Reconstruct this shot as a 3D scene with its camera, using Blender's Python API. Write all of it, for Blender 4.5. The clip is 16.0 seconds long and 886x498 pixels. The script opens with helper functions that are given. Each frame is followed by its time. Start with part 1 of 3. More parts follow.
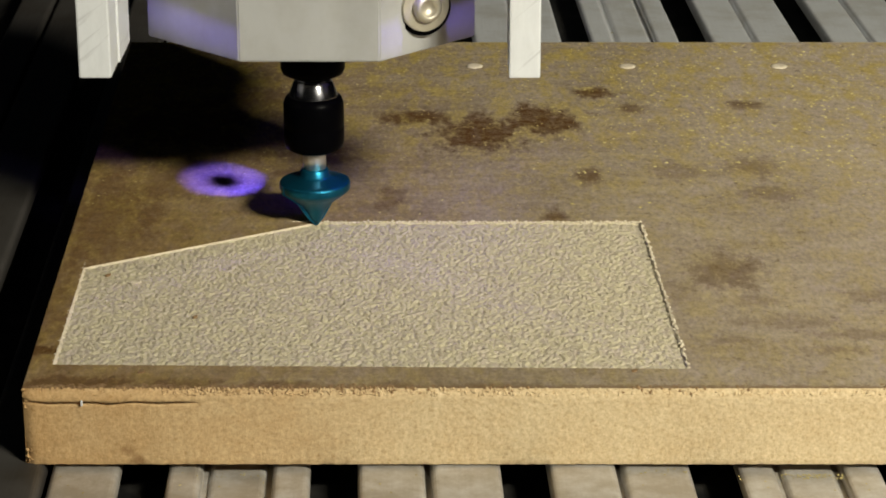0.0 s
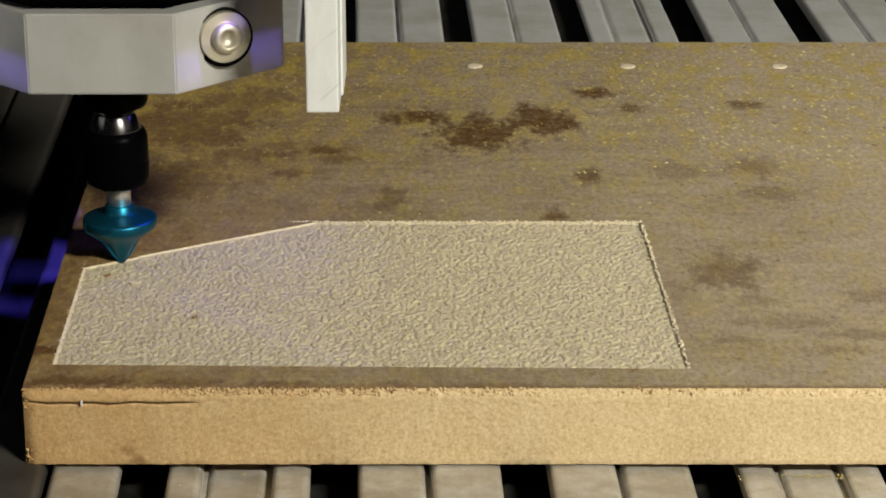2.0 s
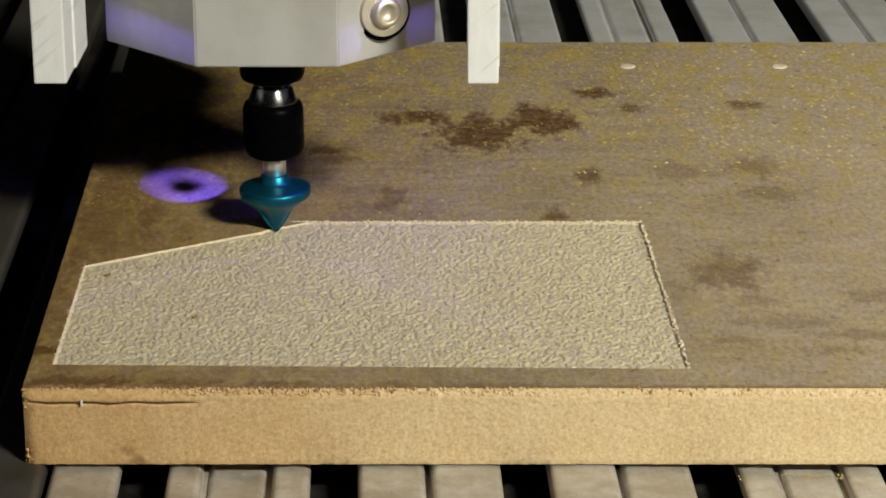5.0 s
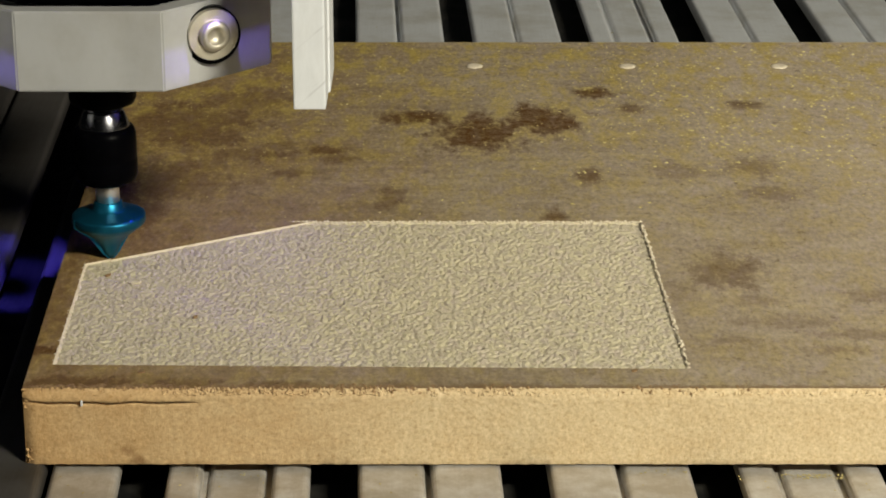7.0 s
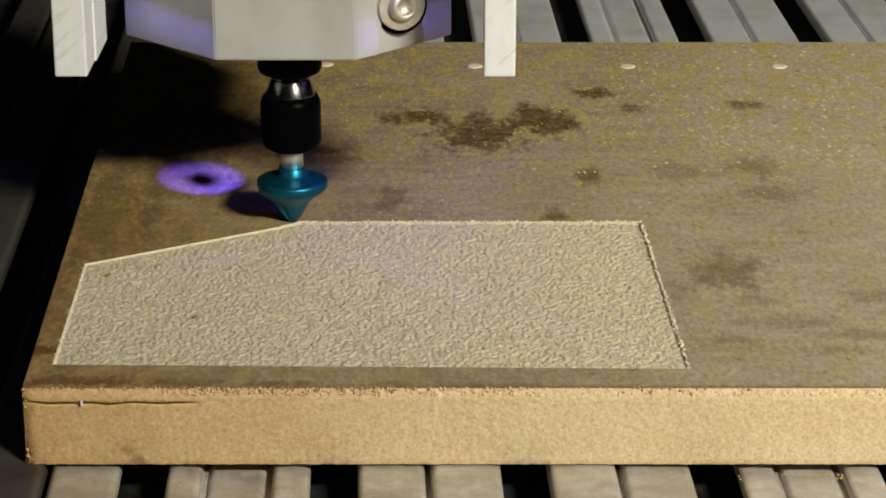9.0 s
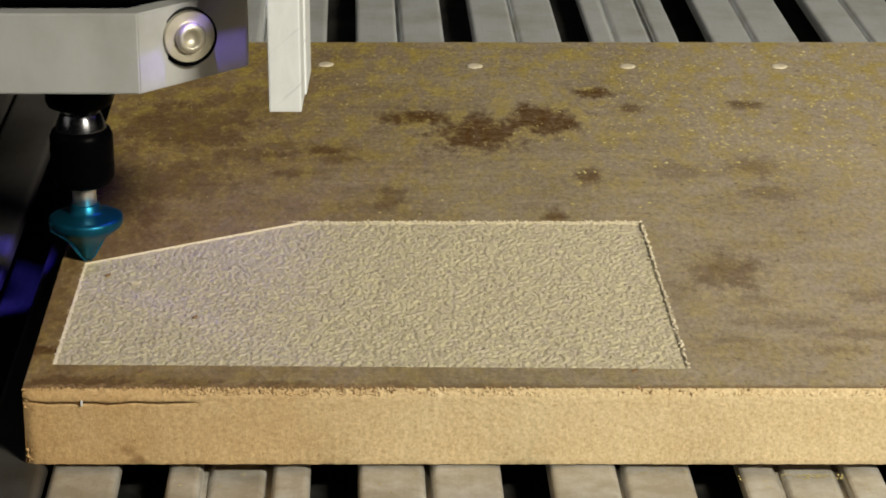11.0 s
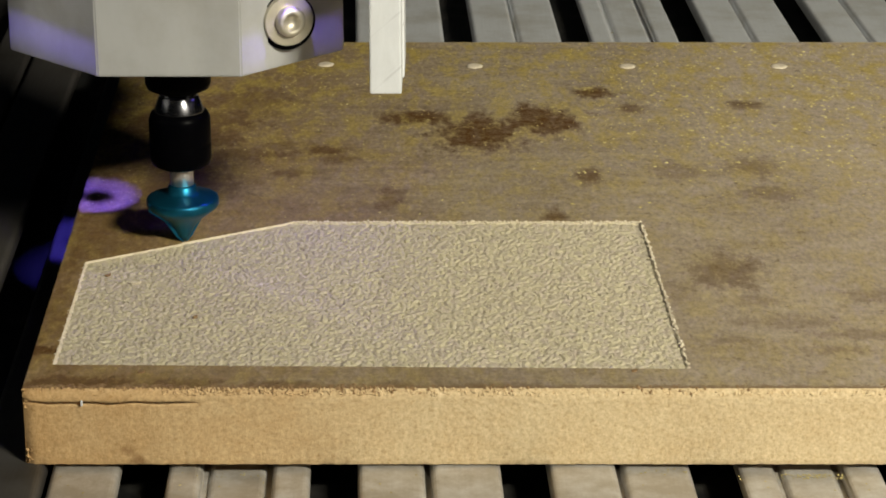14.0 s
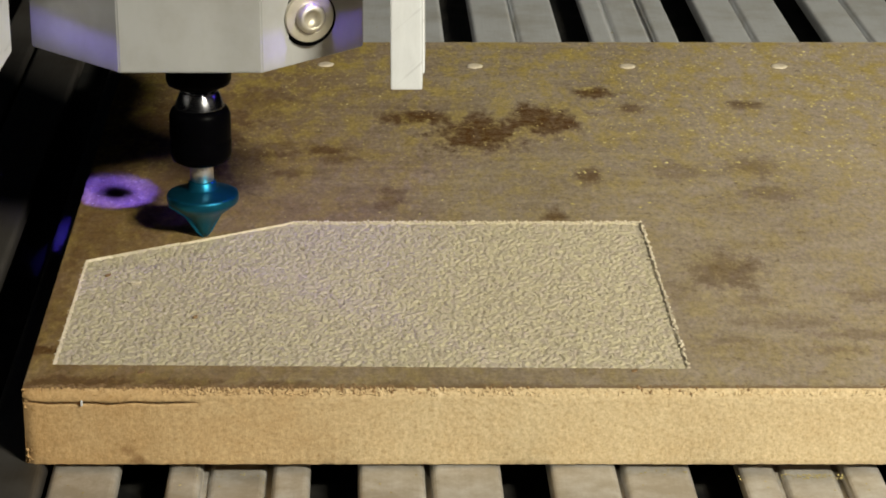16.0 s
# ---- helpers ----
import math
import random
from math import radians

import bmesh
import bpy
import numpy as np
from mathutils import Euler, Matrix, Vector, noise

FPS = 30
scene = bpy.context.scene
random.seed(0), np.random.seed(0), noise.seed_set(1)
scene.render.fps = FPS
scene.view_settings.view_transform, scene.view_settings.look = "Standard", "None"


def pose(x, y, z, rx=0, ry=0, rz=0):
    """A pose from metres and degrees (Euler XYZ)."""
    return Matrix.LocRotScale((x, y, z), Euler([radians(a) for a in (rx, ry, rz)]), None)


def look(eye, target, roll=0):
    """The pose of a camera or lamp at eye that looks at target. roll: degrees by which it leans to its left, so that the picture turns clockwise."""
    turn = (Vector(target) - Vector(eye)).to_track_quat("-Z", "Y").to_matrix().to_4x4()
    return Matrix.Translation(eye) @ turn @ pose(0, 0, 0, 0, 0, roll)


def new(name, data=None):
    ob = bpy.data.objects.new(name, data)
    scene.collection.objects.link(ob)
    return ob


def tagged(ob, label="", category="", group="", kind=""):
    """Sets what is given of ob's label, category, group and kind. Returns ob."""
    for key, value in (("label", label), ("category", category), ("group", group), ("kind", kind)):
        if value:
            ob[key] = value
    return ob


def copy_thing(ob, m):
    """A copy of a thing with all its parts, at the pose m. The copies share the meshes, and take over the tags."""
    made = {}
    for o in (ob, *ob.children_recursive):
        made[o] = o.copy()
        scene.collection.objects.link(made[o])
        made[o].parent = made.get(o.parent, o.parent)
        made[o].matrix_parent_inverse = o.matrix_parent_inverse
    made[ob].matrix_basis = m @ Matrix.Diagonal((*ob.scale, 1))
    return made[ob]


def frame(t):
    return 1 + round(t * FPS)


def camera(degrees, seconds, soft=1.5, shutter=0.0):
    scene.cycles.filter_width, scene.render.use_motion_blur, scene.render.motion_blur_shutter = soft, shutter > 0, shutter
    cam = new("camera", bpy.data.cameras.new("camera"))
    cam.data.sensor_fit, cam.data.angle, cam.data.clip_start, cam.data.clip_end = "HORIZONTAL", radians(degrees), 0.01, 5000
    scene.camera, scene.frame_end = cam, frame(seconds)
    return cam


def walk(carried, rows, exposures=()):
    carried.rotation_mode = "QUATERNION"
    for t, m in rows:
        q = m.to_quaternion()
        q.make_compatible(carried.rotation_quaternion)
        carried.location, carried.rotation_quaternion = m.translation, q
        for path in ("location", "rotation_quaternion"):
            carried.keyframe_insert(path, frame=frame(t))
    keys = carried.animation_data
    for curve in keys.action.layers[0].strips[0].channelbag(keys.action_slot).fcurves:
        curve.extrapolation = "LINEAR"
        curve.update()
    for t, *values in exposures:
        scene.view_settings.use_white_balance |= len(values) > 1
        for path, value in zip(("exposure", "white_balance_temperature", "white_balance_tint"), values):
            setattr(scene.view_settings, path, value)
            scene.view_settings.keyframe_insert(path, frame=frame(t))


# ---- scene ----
MM = 0.001
SK = -0.035          # the bed and the board lean a little off the camera's line


def P(x, y, z):
    """Millimetres on the bed to metres, along the bed's own slightly turned depth line."""
    return Vector(((x + SK * y) * MM, y * MM, z * MM))


cam = camera(20.69, 16.0, soft=1.8)
EYE = (0.0, -0.5198, 0.2295)
AIM = (0.0, -0.5198 + math.cos(radians(20.5)), 0.2295 - math.sin(radians(20.5)))
walk(cam, [(0.0, look(EYE, AIM)), (16.0, look(EYE, AIM))], exposures=[(0.0, 0.0), (16.0, 0.0)])

# ---- light: one work lamp in front on one side, a dim room round it ----
world = bpy.data.worlds.new("room")
scene.world = world
world.use_nodes = True
world.node_tree.nodes["Background"].inputs[0].default_value = (0.75, 0.85, 1.0, 1)
world.node_tree.nodes["Background"].inputs[1].default_value = 0.004


def area(name, eye, target, wide, high, power, colour):
    data = bpy.data.lights.new(name, "AREA")
    data.shape, data.size, data.size_y, data.energy, data.color = "RECTANGLE", wide, high, power, colour
    ob = new(name, data)
    ob.matrix_world = look(eye, target)
    return ob


LAMP = area("work_lamp", (0.61, -0.76, 0.68), (0.16, 0.24, 0.0), 0.24, 0.08, 4.5, (0.98, 0.93, 0.76))
LAMP.data.spread = radians(76)


# ---- materials ----
def material(name, rough=0.6, metal=0.0):
    m = bpy.data.materials.new(name)
    m.use_nodes = True
    nt = m.node_tree
    b = nt.nodes["Principled BSDF"]
    b.inputs["Roughness"].default_value, b.inputs["Metallic"].default_value = rough, metal
    return m, nt, b


def node(nt, kind, **inputs):
    n = nt.nodes.new(kind)
    for k, v in inputs.items():
        n.inputs[k.replace("_", " ")].default_value = v
    return n


def noise_of(nt, pos, scale, detail=4.0, rough=0.6, stretch=None):
    if stretch:
        mp = nt.nodes.new("ShaderNodeMapping")
        mp.inputs["Scale"].default_value = stretch
        nt.links.new(pos, mp.inputs["Vector"])
        pos = mp.outputs[0]
    n = node(nt, "ShaderNodeTexNoise", Scale=scale, Detail=detail, Roughness=rough)
    nt.links.new(pos, n.inputs["Vector"])
    return n.outputs["Fac"]


def ramp(nt, fac, stops):
    r = nt.nodes.new("ShaderNodeValToRGB")
    e = r.color_ramp.elements
    while len(e) < len(stops):
        e.new(0.5)
    for el, (p, c) in zip(e, stops):
        el.position, el.color = p, (*c, 1) if len(c) == 3 else c
    nt.links.new(fac, r.inputs[0])
    return r.outputs[0]


def mix(nt, fac, a, b, blend="MIX"):
    n = nt.nodes.new("ShaderNodeMix")
    n.data_type, n.blend_type = "RGBA", blend
    for socket, v in ((n.inputs[0], fac), (n.inputs[6], a), (n.inputs[7], b)):
        if isinstance(v, bpy.types.NodeSocket):
            nt.links.new(v, socket)
        else:
            socket.default_value = v if isinstance(v, (int, float)) else (*v, 1)
    return n.outputs[2]


def math_of(nt, op, a, b=0.0):
    n = nt.nodes.new("ShaderNodeMath")
    n.operation = op
    for socket, v in zip(n.inputs, (a, b)):
        if isinstance(v, bpy.types.NodeSocket):
            nt.links.new(v, socket)
        else:
            socket.default_value = v
    return n.outputs[0]


def bump(nt, b, height, strength, distance):
    n = node(nt, "ShaderNodeBump", Strength=strength, Distance=distance)
    nt.links.new(height, n.inputs["Height"])
    nt.links.new(n.outputs[0], b.inputs["Normal"])


def place(nt):
    return nt.nodes.new("ShaderNodeNewGeometry").outputs["Position"]


# oil and scorch marks on the board: middle x, y and half sizes in mm, depth of the tone
STAINS = [(11, 196, 13, 13, 1.0), (-8, 212, 12, 5, 0.6), (31, 209, 12, 11, 0.8), (49, 240, 6, 4, 0.7), (60, 222, 4, 3.5, 0.4),
          (97, 226, 6, 3.4, 0.4), (43, 155, 4, 6, 0.4), (-15, 136, 4.5, 6, 0.3), (69, 160, 8, 6, 0.2), (92, 163, 8, 6, 0.27),
          (74, 78, 9, 9, 0.32), (95, 140, 8, 4, 0.22), (31, 119, 4, 4, 0.42), (-36, 179, 7, 3, 0.45), (-44, 158, 6, 2.4, 0.28),
          (-60, 176, 13, 4, 0.25), (-75, 165, 12, 5, 0.2), (88, 43, 12, 3, 0.15), (106, 34, 13, 2.6, 0.22), (97, 24, 8, 2, 0.22), (80, 56, 9, 3, 0.18), (72, 30, 6, 2, 0.15), (112, 60, 9, 3, 0.2), (-50, 184, 5, 4, 0.25),
          (62, 62, 5, 5, 0.14), (-80, 205, 20, 18, 0.3), (-99, 24, 10, 2, 0.6), (-95, 118, 13, 26, 0.24), (-78, 150, 18, 12, 0.22), (-99, 48, 6, 26, 0.22), (-30, 172, 6, 3, 0.3), (-62, 228, 16, 12, 0.2),
          (-86, 4, 12, 2.6, 0.4), (-62, 3.5, 10, 2.2, 0.34), (-38, 3, 9, 2.0, 0.3), (-12, 3, 8, 1.8, 0.24), (14, 2.6, 8, 1.4, 0.18)]


def mdf_top():
    m, nt, b = material("old_board_face", 0.85)
    b.inputs["Specular IOR Level"].default_value = 0.2
    pos = place(nt)
    tone = ramp(nt, noise_of(nt, pos, 26, 6, 0.65), [(0.3, (0.17, 0.125, 0.07)), (0.52, (0.27, 0.215, 0.135)), (0.72, (0.36, 0.30, 0.21))])
    streak = ramp(nt, noise_of(nt, pos, 34, 6, 0.75, (1, 4, 1)), [(0.38, (0.42, 0.34, 0.25)), (0.58, (1, 1, 1))])
    col = mix(nt, 0.62, tone, streak, "MULTIPLY")
    # paler and greyer towards the right, with a wavering border
    xyz = nt.nodes.new("ShaderNodeSeparateXYZ")
    nt.links.new(pos, xyz.inputs[0])
    away = node(nt, "ShaderNodeMapRange")
    nt.links.new(math_of(nt, "ADD", xyz.outputs[0], math_of(nt, "MULTIPLY", noise_of(nt, pos, 12, 3), 0.14)), away.inputs[0])
    away.inputs[1].default_value, away.inputs[2].default_value = -0.02, 0.20
    col = mix(nt, math_of(nt, "MULTIPLY", away.outputs[0], 0.62), col, (0.445, 0.375, 0.30))
    tan = node(nt, "ShaderNodeMapRange")
    nt.links.new(math_of(nt, "ADD", xyz.outputs[0], math_of(nt, "MULTIPLY", noise_of(nt, pos, 18, 4), 0.08)), tan.inputs[0])
    tan.inputs[1].default_value, tan.inputs[2].default_value, tan.inputs[3].default_value, tan.inputs[4].default_value = 0.05, -0.05, 0.0, 0.75
    col = mix(nt, tan.outputs[0], col, (0.25, 0.155, 0.062))
    mottle = ramp(nt, noise_of(nt, pos, 75, 6, 0.75, (1, 0.6, 1)), [(0.40, (1, 1, 1)), (0.54, (0, 0, 0))])
    col = mix(nt, math_of(nt, "MULTIPLY", mottle, math_of(nt, "MULTIPLY", tan.outputs[0], 0.7)), col, (0.15, 0.085, 0.028))
    deep = node(nt, "ShaderNodeMapRange")
    nt.links.new(xyz.outputs[1], deep.inputs[0])
    deep.inputs[1].default_value, deep.inputs[2].default_value = 0.10, 0.28
    blot = ramp(nt, noise_of(nt, pos, 130, 5, 0.72, (1, 0.5, 1)), [(0.45, (0, 0, 0)), (0.62, (1, 1, 1))])
    pale = ramp(nt, noise_of(nt, pos, 260, 4, 0.7, (1.3, 0.5, 1)), [(0.50, (0, 0, 0)), (0.64, (1, 1, 1))])
    col = mix(nt, math_of(nt, "MULTIPLY", pale, math_of(nt, "ADD", math_of(nt, "MULTIPLY", away.outputs[0], 0.35), 0.12)), col, (0.40, 0.325, 0.315))
    olive = math_of(nt, "MULTIPLY", blot, math_of(nt, "ADD", math_of(nt, "MULTIPLY", deep.outputs[0], 0.52), 0.28))
    col = mix(nt, olive, col, (0.38, 0.285, 0.055))
    grain = ramp(nt, noise_of(nt, pos, 520, 4, 0.75, (1, 0.5, 1)), [(0.56, (0, 0, 0)), (0.66, (1, 1, 1))])
    col = mix(nt, math_of(nt, "MULTIPLY", grain, math_of(nt, "ADD", math_of(nt, "MULTIPLY", deep.outputs[0], 0.3), 0.10)), col, (0.58, 0.49, 0.25))
    speck = ramp(nt, noise_of(nt, pos, 300, 4, 0.75, (1, 0.8, 1)), [(0.32, (1, 1, 1)), (0.42, (0, 0, 0))])
    col = mix(nt, math_of(nt, "MULTIPLY", speck, 0.55), col, (0.10, 0.065, 0.03))
    fine = ramp(nt, noise_of(nt, pos, 700, 4, 0.75, (1, 0.5, 1)), [(0.3, (0.55, 0.54, 0.52)), (0.7, (1.35, 1.33, 1.3))])
    col = mix(nt, 0.7, col, fine, "MULTIPLY")
    wob = node(nt, "ShaderNodeTexNoise", Scale=130.0, Detail=7.0, Roughness=0.78)
    flat = nt.nodes.new("ShaderNodeMapping")
    flat.inputs["Scale"].default_value = (1, 0.5, 1)
    nt.links.new(pos, flat.inputs["Vector"])
    nt.links.new(flat.outputs[0], wob.inputs["Vector"])
    mark = None
    for x, y, rx, ry, depth in STAINS:
        v = nt.nodes.new("ShaderNodeVectorMath")
        v.operation = "SUBTRACT"
        nt.links.new(pos, v.inputs[0])
        v.inputs[1].default_value = (x * MM, y * MM, 0)
        s = nt.nodes.new("ShaderNodeVectorMath")
        s.operation = "MULTIPLY"
        nt.links.new(v.outputs[0], s.inputs[0])
        s.inputs[1].default_value = (1000 / rx, 720 / ry, 0)
        length = nt.nodes.new("ShaderNodeVectorMath")
        length.operation = "LENGTH"
        nt.links.new(s.outputs[0], length.inputs[0])
        ragged = math_of(nt, "ADD", length.outputs["Value"], math_of(nt, "MULTIPLY", math_of(nt, "SUBTRACT", wob.outputs["Fac"], 0.5), 4.6))
        mr = node(nt, "ShaderNodeMapRange")
        nt.links.new(ragged, mr.inputs[0])
        mr.inputs[1].default_value, mr.inputs[2].default_value, mr.inputs[3].default_value, mr.inputs[4].default_value = 1.3, 0.6, 0.0, min(1.0, depth * 1.9)
        mark = mr.outputs[0] if mark is None else math_of(nt, "MAXIMUM", mark, mr.outputs[0])
    patchy = ramp(nt, noise_of(nt, pos, 330, 4, 0.8), [(0.42, (1, 1, 1)), (0.64, (0.6, 0.6, 0.6))])
    col = mix(nt, math_of(nt, "MULTIPLY", mark, patchy), col, (0.085, 0.038, 0.007))
    # the worn brown rim along the front arris
    rim = node(nt, "ShaderNodeMapRange")
    nt.links.new(math_of(nt, "ADD", xyz.outputs[1], math_of(nt, "MULTIPLY", math_of(nt, "SUBTRACT", noise_of(nt, pos, 260, 5, 0.8), 0.5), 0.008)), rim.inputs[0])
    rim.inputs[1].default_value, rim.inputs[2].default_value, rim.inputs[3].default_value, rim.inputs[4].default_value = 0.0035, 0.0015, 0.0, 0.7
    col = mix(nt, rim.outputs[0], col, (0.17, 0.10, 0.045))
    nt.links.new(col, b.inputs["Base Color"])
    bump(nt, b, noise_of(nt, pos, 420, 5, 0.75), 0.35, 0.0006)
    return m


def mdf_core(name, dark, light, scale, relief):
    m, nt, b = material(name, 0.85)
    pos = place(nt)
    col = ramp(nt, noise_of(nt, pos, scale, 5, 0.7), [(0.3, dark), (0.7, light)])
    fine = ramp(nt, noise_of(nt, pos, 1100, 3, 0.7), [(0.3, (0.75, 0.72, 0.66)), (0.65, (1.1, 1.1, 1.1))])
    col = mix(nt, 0.85 if name == "board_edge" else 0.6, col, fine, "MULTIPLY")
    if name == "milled_fibre":
        tuft = ramp(nt, noise_of(nt, pos, 480, 3, 0.7, (1, 0.5, 1)), [(0.46, (0, 0, 0)), (0.56, (1, 1, 1))])
        col = mix(nt, math_of(nt, "MULTIPLY", tuft, 0.5), col, (0.58, 0.52, 0.33))
        rosy = ramp(nt, noise_of(nt, pos, 300, 3, 0.7, (1.2, 0.6, 1)), [(0.52, (0, 0, 0)), (0.62, (1, 1, 1))])
        col = mix(nt, math_of(nt, "MULTIPLY", rosy, 0.5), col, (0.46, 0.385, 0.335))
        hole = ramp(nt, noise_of(nt, pos, 380, 4, 0.75, (1, 0.6, 1)), [(0.30, (1, 1, 1)), (0.37, (0, 0, 0))])
        col = mix(nt, math_of(nt, "MULTIPLY", hole, 0.6), col, (0.17, 0.12, 0.06))
    if name == "board_edge":
        band = ramp(nt, noise_of(nt, pos, 70, 5, 0.75, (0.6, 1, 1.2)), [(0.3, (0.80, 0.68, 0.52)), (0.55, (1, 1, 1))])
        col = mix(nt, 0.35, col, band, "MULTIPLY")
        tuft = ramp(nt, noise_of(nt, pos, 900, 4, 0.8), [(0.34, (0.62, 0.50, 0.32)), (0.46, (1, 1, 1)), (0.68, (1.12, 1.13, 1.2))])
        col = mix(nt, 0.6, col, tuft, "MULTIPLY")
        sep = nt.nodes.new("ShaderNodeSeparateXYZ")
        nt.links.new(pos, sep.inputs[0])
        old = node(nt, "ShaderNodeMapRange")
        nt.links.new(math_of(nt, "ADD", sep.outputs[0], math_of(nt, "MULTIPLY", noise_of(nt, pos, 45, 4, 0.7), 0.10)), old.inputs[0])
        old.inputs[1].default_value, old.inputs[2].default_value, old.inputs[3].default_value, old.inputs[4].default_value = 0.07, -0.05, 0.0, 0.85
        col = mix(nt, old.outputs[0], col, mix(nt, 1.0, col, (0.82, 0.63, 0.42), "MULTIPLY"))
        for cx, cz, r in ((-74.5, -15.6, 1.2), (-72.0, -18.2, 1.6)):
            d = nt.nodes.new("ShaderNodeVectorMath")
            d.operation = "DISTANCE"
            nt.links.new(pos, d.inputs[0])
            d.inputs[1].default_value = (cx * MM, 0.0, cz * MM)
            spot = node(nt, "ShaderNodeMapRange")
            nt.links.new(math_of(nt, "ADD", d.outputs["Value"], math_of(nt, "MULTIPLY", noise_of(nt, pos, 420, 4, 0.8), 0.004)), spot.inputs[0])
            spot.inputs[1].default_value, spot.inputs[2].default_value, spot.inputs[3].default_value, spot.inputs[4].default_value = (r + 2.6) * MM, (r + 1.2) * MM, 0.0, 0.75
            col = mix(nt, spot.outputs[0], col, (0.24, 0.13, 0.05))
    nt.links.new(col, b.inputs["Base Color"])
    bump(nt, b, noise_of(nt, pos, 700, 5, 0.75), relief, 0.0006)
    return m


def metal(name, colour, rough, scratch=(40, 3, 40), grime=(0.3, 0.27, 0.22), grime_amount=0.3, metallic=0.9):
    m, nt, b = material(name, rough, metallic)
    pos = nt.nodes.new("ShaderNodeTexCoord").outputs["Object"]
    blot = ramp(nt, noise_of(nt, pos, 45, 5, 0.65), [(0.45, (0, 0, 0)), (0.75, (1, 1, 1))])
    col = mix(nt, math_of(nt, "MULTIPLY", blot, grime_amount), colour, grime)
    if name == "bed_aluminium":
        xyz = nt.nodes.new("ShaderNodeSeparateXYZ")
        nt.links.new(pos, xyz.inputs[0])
        # brown film towards the near end; also paints in the far end's glancing sheen
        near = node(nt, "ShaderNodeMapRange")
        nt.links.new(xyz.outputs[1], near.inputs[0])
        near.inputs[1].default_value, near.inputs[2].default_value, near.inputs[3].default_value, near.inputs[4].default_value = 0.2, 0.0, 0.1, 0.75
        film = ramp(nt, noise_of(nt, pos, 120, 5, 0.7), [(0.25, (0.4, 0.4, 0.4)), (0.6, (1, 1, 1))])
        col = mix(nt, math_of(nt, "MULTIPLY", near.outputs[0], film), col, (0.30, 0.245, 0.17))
    if name == "white_painted_metal":
        turned = nt.nodes.new("ShaderNodeMapping")
        turned.inputs["Rotation"].default_value = (0, radians(40), 0)
        nt.links.new(pos, turned.inputs["Vector"])
        scrape = ramp(nt, noise_of(nt, turned.outputs[0], 30, 3, 0.6, (1.2, 1, 14)), [(0.60, (0, 0, 0)), (0.68, (1, 1, 1))])
        col = mix(nt, math_of(nt, "MULTIPLY", scrape, 0.4), col, (0.36, 0.36, 0.38))
    line = noise_of(nt, pos, 25, 4, 0.7, scratch)
    nt.links.new(mix(nt, 0.25, col, ramp(nt, line, [(0.3, (0.7, 0.7, 0.7)), (0.7, (1.1, 1.1, 1.1))]), "MULTIPLY"), b.inputs["Base Color"])
    r = math_of(nt, "ADD", math_of(nt, "MULTIPLY", line, 0.25), rough - 0.1)
    nt.links.new(r, b.inputs["Roughness"])
    bump(nt, b, line, 0.12, 0.0003)
    return m


def glow(name, colour, strength):
    m, nt, b = material(name, 0.3)
    b.inputs["Base Color"].default_value = (0.05, 0.03, 0.1, 1)
    b.inputs["Emission Color"].default_value = (*colour, 1)
    b.inputs["Emission Strength"].default_value = strength
    return m


TOP = mdf_top()
EDGE = mdf_core("board_edge", (0.52, 0.405, 0.24), (0.62, 0.50, 0.315), 420, 0.4)
MILLED = mdf_core("milled_fibre", (0.39, 0.335, 0.245), (0.54, 0.485, 0.375), 520, 0.45)
FUZZ = mdf_core("loose_fibre", (0.56, 0.48, 0.36), (0.72, 0.65, 0.52), 300, 0.3)
SCORCH = mdf_core("scorched_fibre", (0.16, 0.09, 0.04), (0.30, 0.19, 0.09), 300, 0.4)
DUST = mdf_core("saw_dust", (0.46, 0.37, 0.11), (0.62, 0.53, 0.25), 300, 0.2)
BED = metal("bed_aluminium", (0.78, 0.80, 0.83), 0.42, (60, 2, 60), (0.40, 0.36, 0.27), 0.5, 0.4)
# same aluminium as the bed; the left side's shade is put into its colour
SHADED_BED = metal("shaded_bed_profile", (0.065, 0.06, 0.056), 0.5, (60, 2, 60), (0.03, 0.024, 0.016), 0.8, 0.2)
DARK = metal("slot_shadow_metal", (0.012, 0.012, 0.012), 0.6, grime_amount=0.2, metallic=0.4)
PLATE = metal("brushed_aluminium", (0.47, 0.475, 0.48), 0.5, (3, 3, 1), (0.36, 0.34, 0.31), 0.6, 0.35)
LEG = metal("white_painted_metal", (0.67, 0.69, 0.72), 0.5, (20, 20, 6), (0.5, 0.47, 0.42), 0.2, 0.0)
BLACK = metal("blackened_steel", (0.001, 0.001, 0.0015), 0.3, (30, 30, 4), (0.004, 0.004, 0.004), 0.3, 0.0)
STEEL = metal("bright_steel", (0.85, 0.84, 0.83), 0.36, (30, 30, 4), (0.4, 0.36, 0.3), 0.2, 1.0)
BOLT = metal("zinc_bolt", (0.60, 0.56, 0.47), 0.46, (20, 20, 20), (0.35, 0.3, 0.2), 0.4, 0.85)
NECK = metal("polished_dark_steel", (0.22, 0.22, 0.24), 0.18, (30, 30, 4), (0.3, 0.3, 0.3), 0.3, 1.0)
BLUE = metal("blue_coated_carbide", (0.008, 0.13, 0.23), 0.36, (30, 30, 10), (0.008, 0.04, 0.07), 0.7, 0.85)
for m, level in ((BLACK, 0.015),):
    m.node_tree.nodes["Principled BSDF"].inputs["Specular IOR Level"].default_value = level
VIOLET = glow("violet_led", (0.24, 0.17, 1.0), 90000.0)
